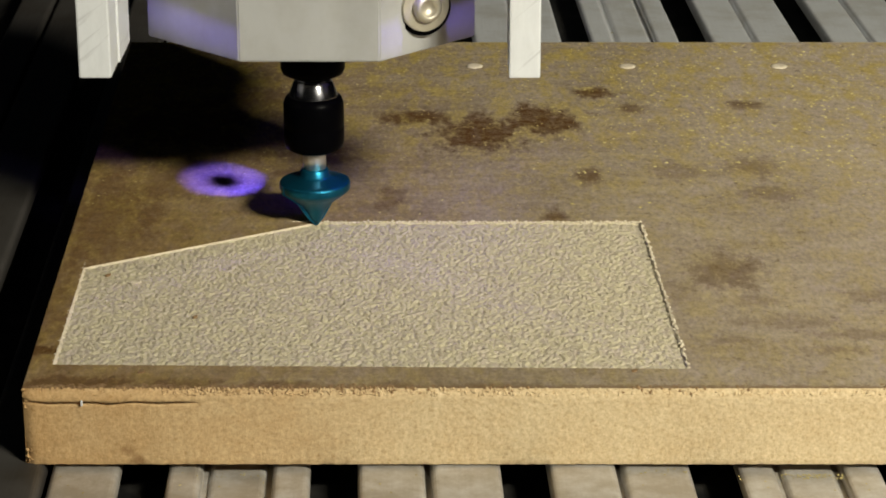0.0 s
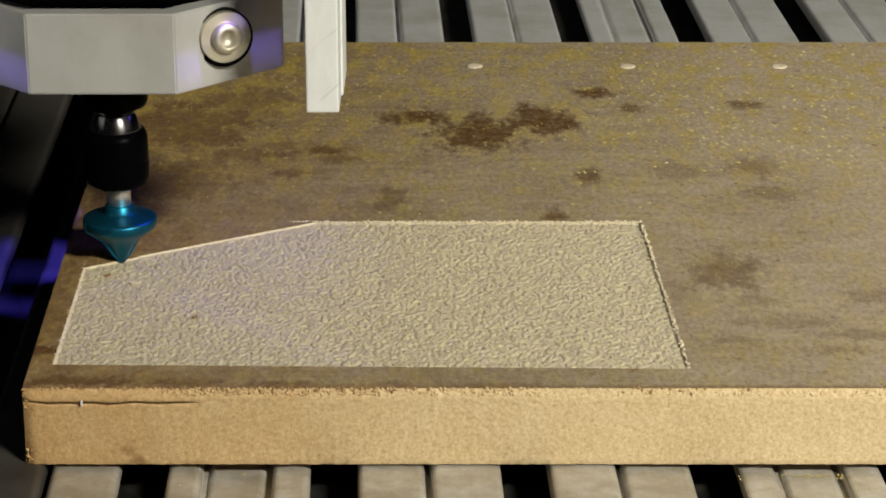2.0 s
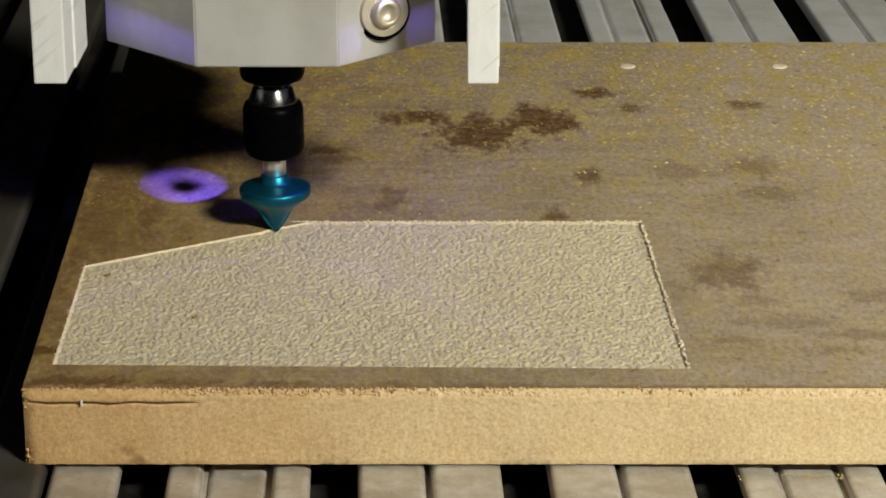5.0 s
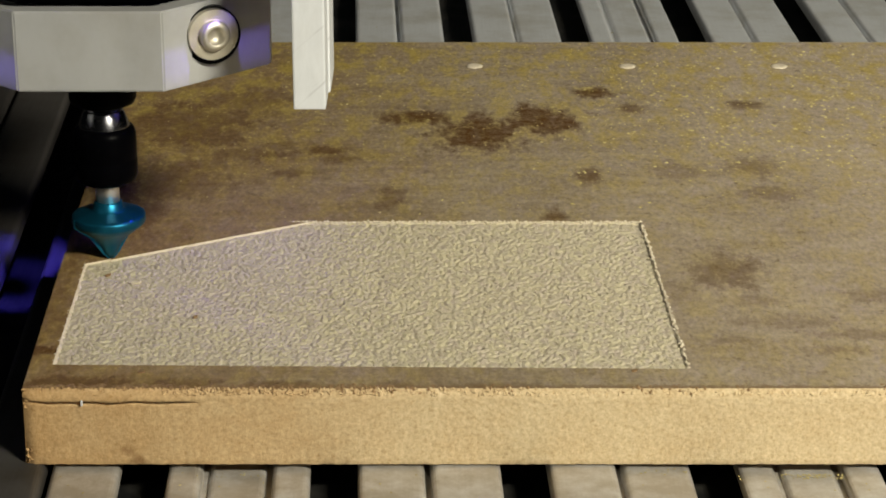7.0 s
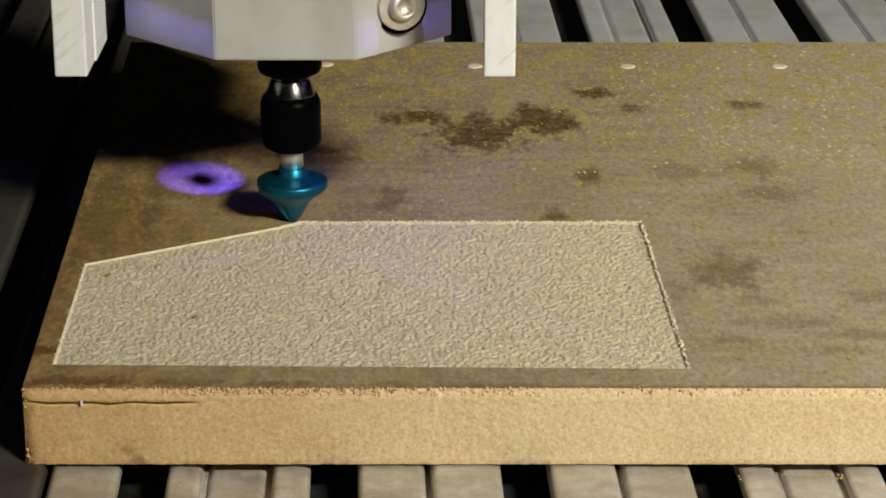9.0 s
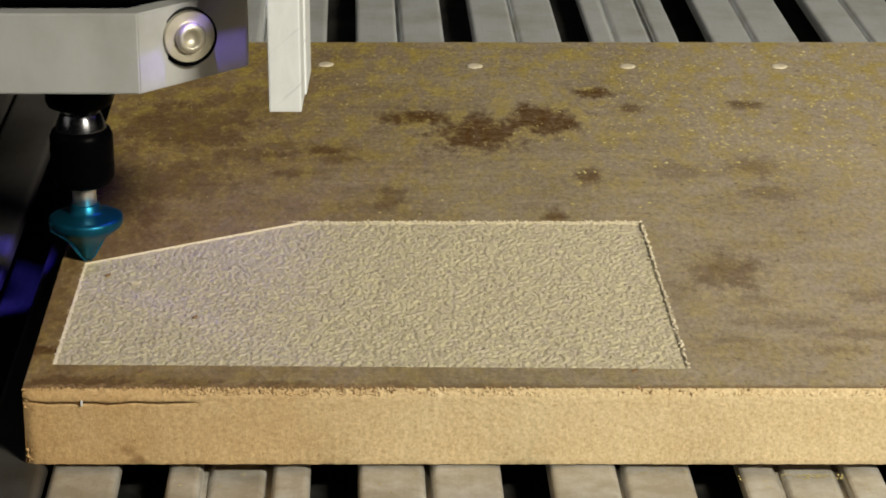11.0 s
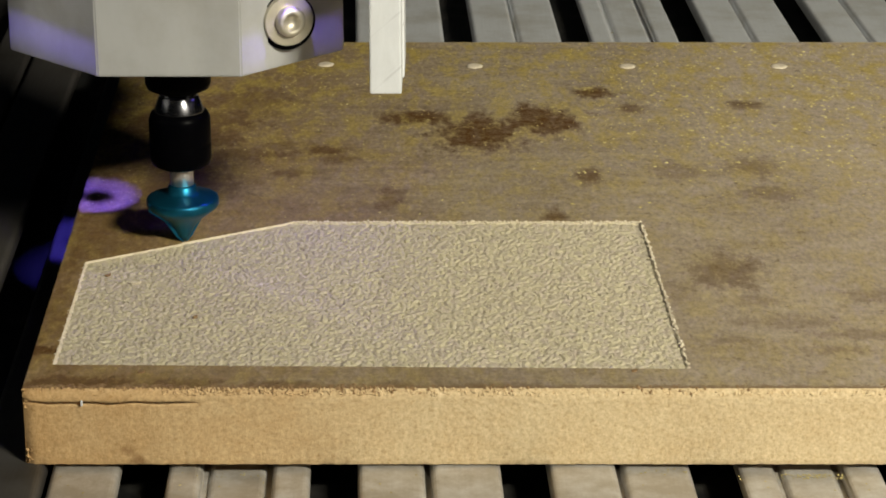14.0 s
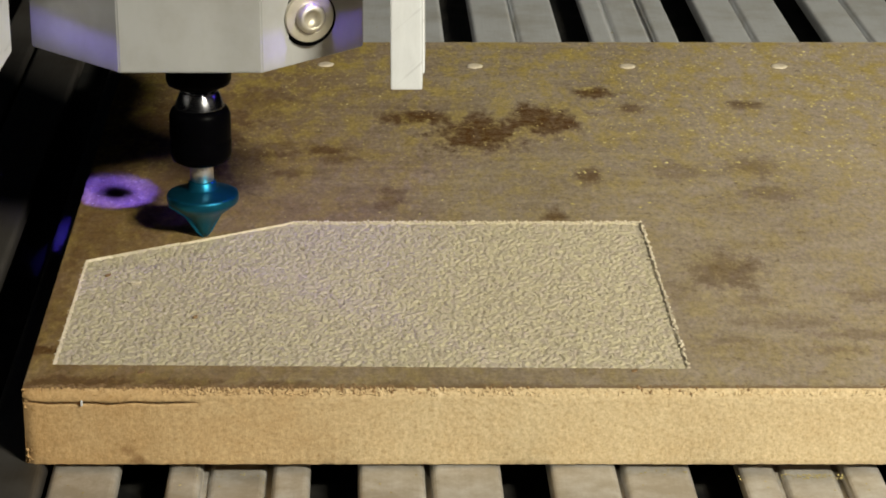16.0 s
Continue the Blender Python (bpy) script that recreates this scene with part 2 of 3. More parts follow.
SIDE = glow("violet_side_led", (0.10, 0.05, 1.0), 1200.0)
BEAM = glow("violet_beam", (0.11, 0.085, 1.0), 560000.0)
GREEN = glow("green_pilot", (0.1, 0.5, 0.35), 0.5)


# ---- mesh helpers, all in millimetres ----
def part(name, bm, mat, parent=None, label="", smooth=False):
    bmesh.ops.recalc_face_normals(bm, faces=bm.faces[:])
    me = bpy.data.meshes.new(name)
    for f in bm.faces:
        f.smooth = smooth
    bm.to_mesh(me)
    bm.free()
    for mt in (mat if isinstance(mat, (list, tuple)) else [mat]):
        me.materials.append(mt)
    ob = new(name, me)
    ob.parent = parent
    return tagged(ob, label=label) if label else ob


def box(bm, x0, x1, y0, y1, z0, z1, bevel=0.0, shear=0.0):
    vs = [bm.verts.new(((x + shear * y) * MM, y * MM, z * MM)) for z in (z0, z1) for y in (y0, y1) for x in (x0, x1)]
    fs = [bm.faces.new([vs[i] for i in q]) for q in ((0, 2, 3, 1), (4, 5, 7, 6), (0, 1, 5, 4), (1, 3, 7, 5), (3, 2, 6, 7), (2, 0, 4, 6))]
    if bevel:
        es = list({e for f in fs for e in f.edges})
        bmesh.ops.bevel(bm, geom=es, offset=bevel * MM, segments=2, affect="EDGES", profile=0.6)
    return bm


def lathe(bm, profile, seg=40, at=(0, 0, 0)):
    """Turns a profile of (radius, height) round the upright axis; radius 0 closes it."""
    rings = []
    for r, z in profile:
        if r <= 1e-6:
            rings.append([bm.verts.new(((at[0]) * MM, at[1] * MM, (at[2] + z) * MM))])
        else:
            rings.append([bm.verts.new(((at[0] + r * math.cos(2 * math.pi * i / seg)) * MM, (at[1] + r * math.sin(2 * math.pi * i / seg)) * MM, (at[2] + z) * MM)) for i in range(seg)])
    for a, b in zip(rings, rings[1:]):
        for i in range(seg):
            j = (i + 1) % seg
            if len(a) == 1 and len(b) > 1:
                bm.faces.new((a[0], b[i], b[j]))
            elif len(b) == 1 and len(a) > 1:
                bm.faces.new((a[i], a[j], b[0]))
            elif len(a) > 1:
                bm.faces.new((a[i], a[j], b[j], b[i]))
    return bm


def prism(bm, outline, z0, z1, bevel=0.0):
    lo = [bm.verts.new((x * MM, y * MM, z0 * MM)) for x, y in outline]
    hi = [bm.verts.new((x * MM, y * MM, z1 * MM)) for x, y in outline]
    n = len(outline)
    fs = [bm.faces.new(lo[::-1]), bm.faces.new(hi)]
    fs += [bm.faces.new((lo[i], lo[(i + 1) % n], hi[(i + 1) % n], hi[i])) for i in range(n)]
    if bevel:
        bmesh.ops.bevel(bm, geom=list({e for f in fs for e in f.edges}), offset=bevel * MM, segments=2, affect="EDGES")
    return bm


# ---- the bed: slotted aluminium profile ----
THICK = 19.3
PITCH, GAP = 45.1, 11.2
GROOVES = {-1: [9.0, 24.2], 0: [16.6], 1: [16.8], 2: [9.6, 24.0], 3: [16.4], 4: [15.6]}


def slat_profile(width, grooves, sink):
    """Outline across a slat, seen along it: round shoulders, grooves, and lands that lie a little lower where they are worn."""
    pts, ends = [(3.2, -THICK - 9), (3.2, -THICK - 4.6), (0, -THICK - 4.4)], [0.0] + [g for g in grooves] + [width]
    for i, (u, v) in enumerate(zip(ends, ends[1:])):
        top, c = -THICK - sink[i % len(sink)], 1.7
        u, v = u + (0.7 if i else 0.0), v - (0.7 if i < len(grooves) else 0.0)
        arc = [(c * (1 - math.cos(a)), c * (1 - math.sin(a))) for a in (0.0, 0.4, 0.8, 1.2, math.pi / 2)]
        if i:
            pts.append((u, -THICK - 4.5))
        pts += [(u + dx, top - dz) for dx, dz in arc]
        pts += [(v - dx, top - dz) for dx, dz in arc[::-1]]
        if i < len(grooves):
            pts.append((v, -THICK - 4.5))
    return pts + [(width, -THICK - 4.4), (width - 3.2, -THICK - 4.6), (width - 3.2, -THICK - 9)]


# how far each land of a slat lies under the board's underside
SINK = {-2: [1.4], -1: [1.6, 3.2, 1.4], 0: [0.9, 0.5], 1: [0.5, 1.5], 2: [2.0, 3.0, 1.6]}


def bed():
    b = tagged(new("machine_bed"), "slotted grey aluminium machine bed under the board", "machine bed", kind="structure")
    y0, y1 = -150, 640
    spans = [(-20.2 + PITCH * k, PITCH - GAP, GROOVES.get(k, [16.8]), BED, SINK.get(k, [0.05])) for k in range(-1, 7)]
    # slats left of the board take the colour with painted shade
    spans += [(-92.8, 16.3, [], BED, SINK[-2]), (-110.4, 16.2, [], SHADED_BED, [0.05])]
    spans += [(-20.2 + PITCH * k, PITCH - GAP, [14.4], SHADED_BED, [0.05]) for k in range(-6, -2)]
    for x0, width, grooves, mat, sink in spans:
        bm = bmesh.new()
        prof = slat_profile(width, grooves, sink)
        a = [bm.verts.new(P(x0 + x, y0, z)) for x, z in prof]
        c = [bm.verts.new(P(x0 + x, y1, z)) for x, z in prof]
        n = len(prof)
        for i in range(n):
            bm.faces.new((a[i], a[(i + 1) % n], c[(i + 1) % n], c[i]))
        bm.faces.new(a[::-1]), bm.faces.new(c)
        part("slat", bm, mat, b)
    # near-black sheet: the shade down in the slots is put into its colour
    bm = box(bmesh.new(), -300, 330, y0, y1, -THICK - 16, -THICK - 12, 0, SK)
    part("slot_shade_floor", bm, DARK, b)
    return b


bed()
bm = bmesh.new()
box(bm, -900, 900, -900, 1100, -75, -35.3)
tagged(part("floor", bm, mdf_core("dark_bench", (0.03, 0.025, 0.02), (0.05, 0.045, 0.04), 20, 0.2)), "dark workbench top under the machine", "workbench", kind="structure")

# ---- the board with its milled pocket ----
DEPTH = 0.65
FL, BL, TC, BR, FR = (-93.0, 15.0), (-92.2, 85.6), (-38.3, 115.8), (59.2, 115.8), (59.2, 12.4)
OLD_BL, OLD_TC = (-92.2, 79.9), (-29.6, 115.8)


def ragged(x, s, a):
    return a * (noise.noise((x * s, 3.1, 7.7)) + 0.5 * noise.noise((x * s * 3.1, 9.2, 1.4)))


def board():
    b = tagged(new("mdf_board"), "worn brown fibreboard with a freshly milled shallow pocket", "board")
    left, right, back = -98.5, 300.0, 300.5
    bm = bmesh.new()
    # upper face round the pocket
    o = [bm.verts.new(P(x, y, 0)) for x, y in ((left, 0.9), (right, 0.9), (right, back), (left, back))]
    p = [bm.verts.new(P(x, y, 0)) for x, y in (FL, FR, BR, TC, BL)]
    for q in ((o[0], o[1], p[1], p[0]), (o[1], o[2], p[2], p[1]), (o[2], p[3], p[2]), (o[2], o[3], p[3]), (o[3], p[4], p[3]), (o[3], o[0], p[0], p[4])):
        bm.faces.new(q)
    part("upper_face", bm, TOP, b)
    # sloping walls of the pocket
    bm = bmesh.new()
    ins = ((0.8, 0.5), (-0.9, 0.5), (-0.9, -0.5), (0.2, -0.5), (0.8, -0.3))
    hi = [(x, y, 0.0) for x, y in (FL, FR, BR, TC, BL)]
    lo = [(x + dx, y + dy, -DEPTH - 0.2) for (x, y, z), (dx, dy) in zip(hi, ins)]
    for i in range(5):
        j, n = (i + 1) % 5, 60
        row = []
        for k in range(n + 1):
            f = k / n
            w = 0.0 if k in (0, n) else 0.12
            a = [hi[i][c] * (1 - f) + hi[j][c] * f for c in range(3)]
            d = [lo[i][c] * (1 - f) + lo[j][c] * f + random.uniform(-w, w) for c in range(3)]
            row.append((bm.verts.new(P(*a)), bm.verts.new(P(*d))))
        for u, v in zip(row, row[1:]):
            bm.faces.new((u[0], v[0], v[1], u[1]))
    for f in bm.faces:
        f.material_index = 0 if f.calc_center_median().x * 1000 < -89 else 1
    part("pocket_wall", bm, [FUZZ, MILLED], b, "pale cut edge of the pocket", True)
    # the fuzzy milled floor: close-set round granules of fibre with pits between them
    nx, ny = 600, 400
    gx, gy = np.meshgrid(np.linspace(-93.2, 59.4, nx + 1), np.linspace(11.8, 116.0, ny + 1), indexing="ij")
    rng = np.random.default_rng(5)
    cx, cy = 0.62, 0.76
    mx, my = int(152.6 / cx) + 4, int(104.2 / cy) + 4
    jx, jy, size = rng.random((mx, my)), rng.random((mx, my)), rng.random((mx, my)) ** 1.6
    size[rng.random((mx, my)) < 0.10] = 0.0
    ix, iy = ((gx + 93.2) / cx).astype(int) + 1, ((gy - 11.8) / cy).astype(int) + 1
    h = np.zeros_like(gx)
    for ox in (-1, 0, 1):
        for oy in (-1, 0, 1):
            kx, ky = ix + ox, iy + oy
            px, py = -93.2 + (kx - 1 + jx[kx, ky]) * cx, 11.8 + (ky - 1 + jy[kx, ky]) * cy
            r = 0.32 + 0.42 * size[kx, ky]
            d = ((gx - px) / r) ** 2 + ((gy - py) / (r * 1.15)) ** 2
            h = np.maximum(h, size[kx, ky] * np.sqrt(np.clip(1 - d, 0, 1)))
    z = -DEPTH - 0.18 + 0.46 * h + rng.normal(0, 0.05, h.shape)
    co = np.stack(((gx + SK * gy) * MM, gy * MM, z * MM), -1).reshape(-1, 3)
    k = (np.arange(nx)[:, None] * (ny + 1) + np.arange(ny)[None, :])
    slope = (TC[1] - BL[1]) / (TC[0] - BL[0])
    keep = gy[:-1, :-1] + 0.13 < BL[1] + (gx[:-1, :-1] + 0.13 - BL[0]) * slope + 0.6
    k = k[keep]
    me = bpy.data.meshes.new("pocket_floor")
    me.from_pydata(co.tolist(), [], np.stack((k, k + ny + 1, k + ny + 2, k + 1), -1).tolist())
    me.polygons.foreach_set("use_smooth", np.ones(len(me.polygons), dtype=bool))
    me.materials.append(MILLED)
    floor = new("pocket_floor", me)
    floor.parent = b
    tagged(floor, label="pale fuzzy milled fibre surface")
    # front edge, rounded and frayed at the top, with a split near the corner
    bm = bmesh.new()
    zs = [0, -0.25, -0.6, -1.1, -1.8, -2.5, -3.0, -3.15, -3.7, -3.85, -4.3, -5.5, -7, -9, -11, -13, -15, -17, -17.8, -18.4, -THICK]
    xs = [left + (right - left) * (i / 560) ** 1.0 for i in range(561)]
    rows = []
    for x in xs:
        r = []
        for z in zs:
            y = 0.12 * noise.noise((x * 0.6, z * 0.7, 2.0)) + 0.10 * noise.noise((x * 2.1, z * 1.8, 4.0))
            if z > -2.0:
                y += max(0.0, 1.0 + z / 1.8) * 0.9 + max(0.0, 1.2 + z) * ragged(x, 0.9, 0.45)
            if z < -19:
                y += 0.25 + ragged(x, 0.8, 0.3)
            split = max(0.0, min(1.0, (-57.0 - x) / 12)) if x < -57 else 0.0
            zz = z + 0.5 * noise.noise((x * 0.16, 0, 0)) * (1 if -5 < z < -2.6 else 0)
            if -3.75 < z < -3.1:
                y += 5.0 * split
                zz = -3.42 + 0.4 * noise.noise((x * 0.16, 0, 0)) + (z + 3.42) * (0.25 + split * (1.0 + 1.4 * noise.noise((x * 0.35, 2.0, 0))))
            if z > -3.2 and x < -60:
                y -= 0.35 * split
            corner = max(0.0, 1 - (x - left) / 2.6)
            y += (0.9 + 0.9 * max(0.0, noise.noise((z * 0.45, 6.0, 2.0)) + (0.6 if z < -13 else 0.0))) * corner ** 2
            if z == 0:
                y = 0.9
            r.append(bm.verts.new(P(x, y, zz if z not in (0, -THICK) else z)))
        rows.append(r)
    for u, v in zip(rows, rows[1:]):
        for k in range(len(zs) - 1):
            bm.faces.new((u[k], v[k], v[k + 1], u[k + 1]))
    part("front_edge", bm, EDGE, b, "bare yellowish fibreboard edge with a split", True)
    # end and back edges and the underside
    bm = bmesh.new()
    n = 120
    rows = []
    for i in range(n + 1):
        y = 0.9 + (back - 0.9) * i / n
        rows.append([bm.verts.new(P(left + (0 if z == 0 else 0.25 * noise.noise((y * 0.3, z * 0.6, 8)) + 0.5 * (0.0 if z > -2 else -0.2)), y, z)) for z in (0, -1, -3, -8, -14, -18.5, -THICK)])
    for u, v in zip(rows, rows[1:]):
        for k in range(6):
            bm.faces.new((u[k], v[k], v[k + 1], u[k + 1]))
    part("end_edge", bm, EDGE, b, smooth=True)
    bm = bmesh.new()
    q = [bm.verts.new(P(x, y, z)) for x, y, z in ((left, back, 0), (right, back, 0), (right, back, -THICK), (left, back, -THICK), (left, 0.9, -THICK), (right, 0.9, -THICK), (right, 0.9, 0))]
    bm.faces.new((q[0], q[1], q[2], q[3])), bm.faces.new((q[3], q[2], q[5], q[4])), bm.faces.new((q[1], q[6], q[5], q[2]))
    part("underside", bm, EDGE, b)
    return b


BOARD = board()


def lump(bm, x, y, z, r, squash=0.7, long=1.0, turn=0.0):
    """A small irregular grain of fibre: a distorted octahedron."""
    c, s = math.cos(turn), math.sin(turn)
    vs = []
    for dx, dy, dz in ((1, 0, 0), (0, 1, 0), (-1, 0, 0), (0, -1, 0), (0, 0, 1), (0, 0, -1)):
        k = r * random.uniform(0.7, 1.3)
        ax, ay = dx * k * long, dy * k
        vs.append(bm.verts.new(P(x + ax * c - ay * s, y + ax * s + ay * c, z + dz * k * squash)))
    for i in range(4):
        j = (i + 1) % 4
        bm.faces.new((vs[i], vs[j], vs[4])), bm.faces.new((vs[j], vs[i], vs[5]))


def loose_stuff():
    bm = bmesh.new()
    for (x0, y0), (x1, y1), step, size in ((TC, BR, 0.55, 0.42), (FR, BR, 0.5, 0.45), (FL, BL, 0.6, 0.26), (FL, FR, 1.0, 0.22)):
        n = int(math.hypot(x1 - x0, y1 - y0) / step)
        for i in range(n):
            f = (i + random.random()) / n
            lump(bm, x0 + (x1 - x0) * f + random.uniform(-.3, .3), y0 + (y1 - y0) * f + random.uniform(-.4, .3), random.uniform(-0.3, 0.15), size * random.uniform(0.5, 1.2), 0.8, 1.2, random.uniform(0, 3))
    tagged(part("fibre_fringe", bm, FUZZ), "pale torn fibres along the pocket edges", "wood fibre", kind="stuff")
    bm = bmesh.new()
    for i in range(2600):
        x, y = random.uniform(-91.5, 58.5), random.uniform(14, 115)
        if y < 78.5 + (x + 92.2) * 0.573:
            lump(bm, x, y, -DEPTH + 0.1, random.uniform(0.15, 0.34), 1.0, random.uniform(0.8, 1.2), random.uniform(0, 3))
    tagged(part("fibre_fluff", bm, MILLED), "loose milled fluff on the pocket floor", "wood fibre", kind="stuff")
    bm = bmesh.new()
    for i in range(2800):
        x, y = random.uniform(-60, 190), 118 + 180 * random.random() ** 0.8
        if noise.noise((x * 0.02, y * 0.02, 1.0)) * 0.5 + (x + 60) / 420 + (y - 118) / 500 < random.uniform(0.2, 0.9):
            continue
        lump(bm, x, y, 0.05, random.uniform(0.14, 0.42), 0.5, random.uniform(1, 2), random.uniform(0, 3))
    for i in range(260):
        lump(bm, random.uniform(-95, 120), random.uniform(118, 299), 0.05, random.uniform(0.12, 0.3), 0.5, 1.5, random.uniform(0, 3))
    for i in range(650):
        x, y = random.gauss(110, 35), random.gauss(215, 38)
        if y < 292 and noise.noise((x * 0.04, y * 0.03, 6.0)) > random.uniform(-0.5, 0.4):
            lump(bm, x, y, 0.08, random.uniform(0.25, 0.6), 0.45, random.uniform(1, 1.8), random.uniform(0, 3))
    tagged(part("saw_dust", bm, DUST), "scattered yellow sawdust grains on the board", "sawdust", kind="stuff")
    bm = bmesh.new()
    for i in range(1500):
        x = random.uniform(-97, 190)
        z = -1.5 * random.random()
        lump(bm, x, 0.9 * (1 + z / 1.8) + ragged(x, 0.9, 0.2) + 0.05, z, random.uniform(0.15, 0.38) * (1.5 if x < 20 else 1.1), 0.9, 1.2, random.uniform(0, 3))
    tagged(part("frayed_fibre", bm, EDGE), "frayed fibre along the front arris of the board", "wood fibre", kind="stuff")
    bm = bmesh.new()
    for i in range(1500):
        x = random.uniform(-97, 190)
        if random.random() < 0.06 + noise.noise((x * 0.05, 4.0, 0)) + (0.6 if x < -10 else 0):
            lump(bm, x, 1.5 + abs(random.gauss(0, 0.8)), -0.05, random.uniform(0.3, 0.8), 0.3, 1.4, random.uniform(0, 3))
            z = -1.3 * random.random() ** 2
            lump(bm, x, 0.9 * (1 + z / 1.8) + 0.12, z, random.uniform(0.25, 0.5), 1.2, 1.2, random.uniform(0, 0.3))
    tagged(part("dark_crumbs", bm, SCORCH), "dark brown crumbs along the worn front arris", "wood fibre", kind="stuff")
    bm = bmesh.new()
    for i in range(150):
        k = random.randrange(-2, 5)
        x = -20.2 + PITCH * k + random.choice((4.5, 8, 13, 21, 28)) + random.gauss(0, 0.8)
        lump(bm, x, random.choice((random.uniform(-20, -0.5), random.uniform(305, 460))), -THICK - 0.8, random.uniform(0.12, 0.3), 0.5, 1.4, random.uniform(0, 3))
    for x0, x1, count in ((70, 102, 150), (-54, -42, 14), (26, 58, 30)):
        for i in range(count):
            lump(bm, random.uniform(x0, x1), 0.6 - abs(random.gauss(0, 1.6)), -THICK - (2.7 if x0 != 26 else 1.3), random.uniform(0.1, 0.26), 0.7, 1.3, random.uniform(0, 3))
    tagged(part("bed_dust", bm, DUST), "yellowish sawdust lying on the bed slats", "sawdust", kind="stuff")


loose_stuff()


def plugs():
    bm = lathe(bmesh.new(), [(2.8, -0.5), (2.8, 0.1), (2.2, 0.35), (1.1, 0.42), (0, 0.4)], 24)
    first = tagged(part("wooden_plug", bm, FUZZ, smooth=True), "pale wooden plug set in the board", "plug", "row of plugs along the board")
    spots = [(-39.7, 272.5), (10.7, 270.5), (62.3, 270.2), (113.6, 270.2)]
    for i, (x, y) in enumerate(spots):
        m = Matrix.Translation((x * MM, y * MM, 0.0))
        if i:
            copy_thing(first, m)
        else:
            first.matrix_basis = m
    bm = bmesh.new()
    box(bm, -0.22, 0.22, -0.4, 0.4, -0.5, 0.85, 0.1)
    pin = tagged(part("pin", bm, LEG), "tiny pale splinter standing in the split edge", "splinter")
    pin.matrix_basis = Matrix.Translation(P(-84.6, -0.5, -3.3))


plugs()


def chips():
    for x, y, long, turn, mat, label in ((-80.0, 69.6, 1.4, 0.15, FUZZ, "pale curled wood chip on the milled floor"), (-62.3, 46.0, 0.7, 0.6, SCORCH, "dark brown crumb on the milled floor"),
                                         (-88.0, 75.0, 0.8, 0.4, SCORCH, "dark brown crumb on the milled floor"), (-71.7, 10.0, 0.9, 0.2, SCORCH, "dark brown crumb on the board rim"),
                                         (45.6, 11.0, 0.7, 0.2, SCORCH, "dark brown crumb on the board rim")):
        bm = bmesh.new()
        n = 9
        ring = []
        for i in range(n + 1):
            f = i / n - 0.5
            w = (0.35 + 0.1 * long) * math.cos(f * 2.6) + 0.06
            lift = 0.5 * f * f * long
            ring.append([bm.verts.new(((f * 2 * long) * MM, (sy * w + 0.3 * f) * MM, (lift + sz * 0.22) * MM)) for sy, sz in ((-1, -1), (1, -1), (1, 1), (-1, 1))])
        for u, v in zip(ring, ring[1:]):
            for k in range(4):
                bm.faces.new((u[k], u[(k + 1) % 4], v[(k + 1) % 4], v[k]))
        bm.faces.new(ring[0][::-1]), bm.faces.new(ring[-1])
        chip = tagged(part("wood_chip", bm, mat), label, "wood chip", "loose chips on the board")
        z = 0.15 if y < 12.3 else -DEPTH + 0.4
        chip.matrix_basis = Matrix.Translation((x * MM, y * MM, z * MM)) @ Matrix.Rotation(turn, 4, "Z")
    bm = bmesh.new()
    for i in range(70):
        lump(bm, -98.4 + abs(random.gauss(0, 0.5)), random.uniform(0.5, 1.5) + abs(random.gauss(0, 1.2)), -0.3 - random.random() ** 1.5 * 4, random.uniform(0.2, 0.5), 1.1, 1.0, random.uniform(0, 3))
    for i in range(90):
        lump(bm, -98.2 + abs(random.gauss(0, 1.6)), 0.4 + abs(random.gauss(0, 0.5)), -random.choice((3.0, 4.2, 16.0, 17.5)) + random.gauss(0, 0.7), random.uniform(0.2, 0.45), 1.1, 1.2, random.uniform(0, 3))
    tagged(part("crumbled_corner", bm, EDGE), "crumbling fibre on the worn board corner", "wood fibre", kind="stuff")


chips()


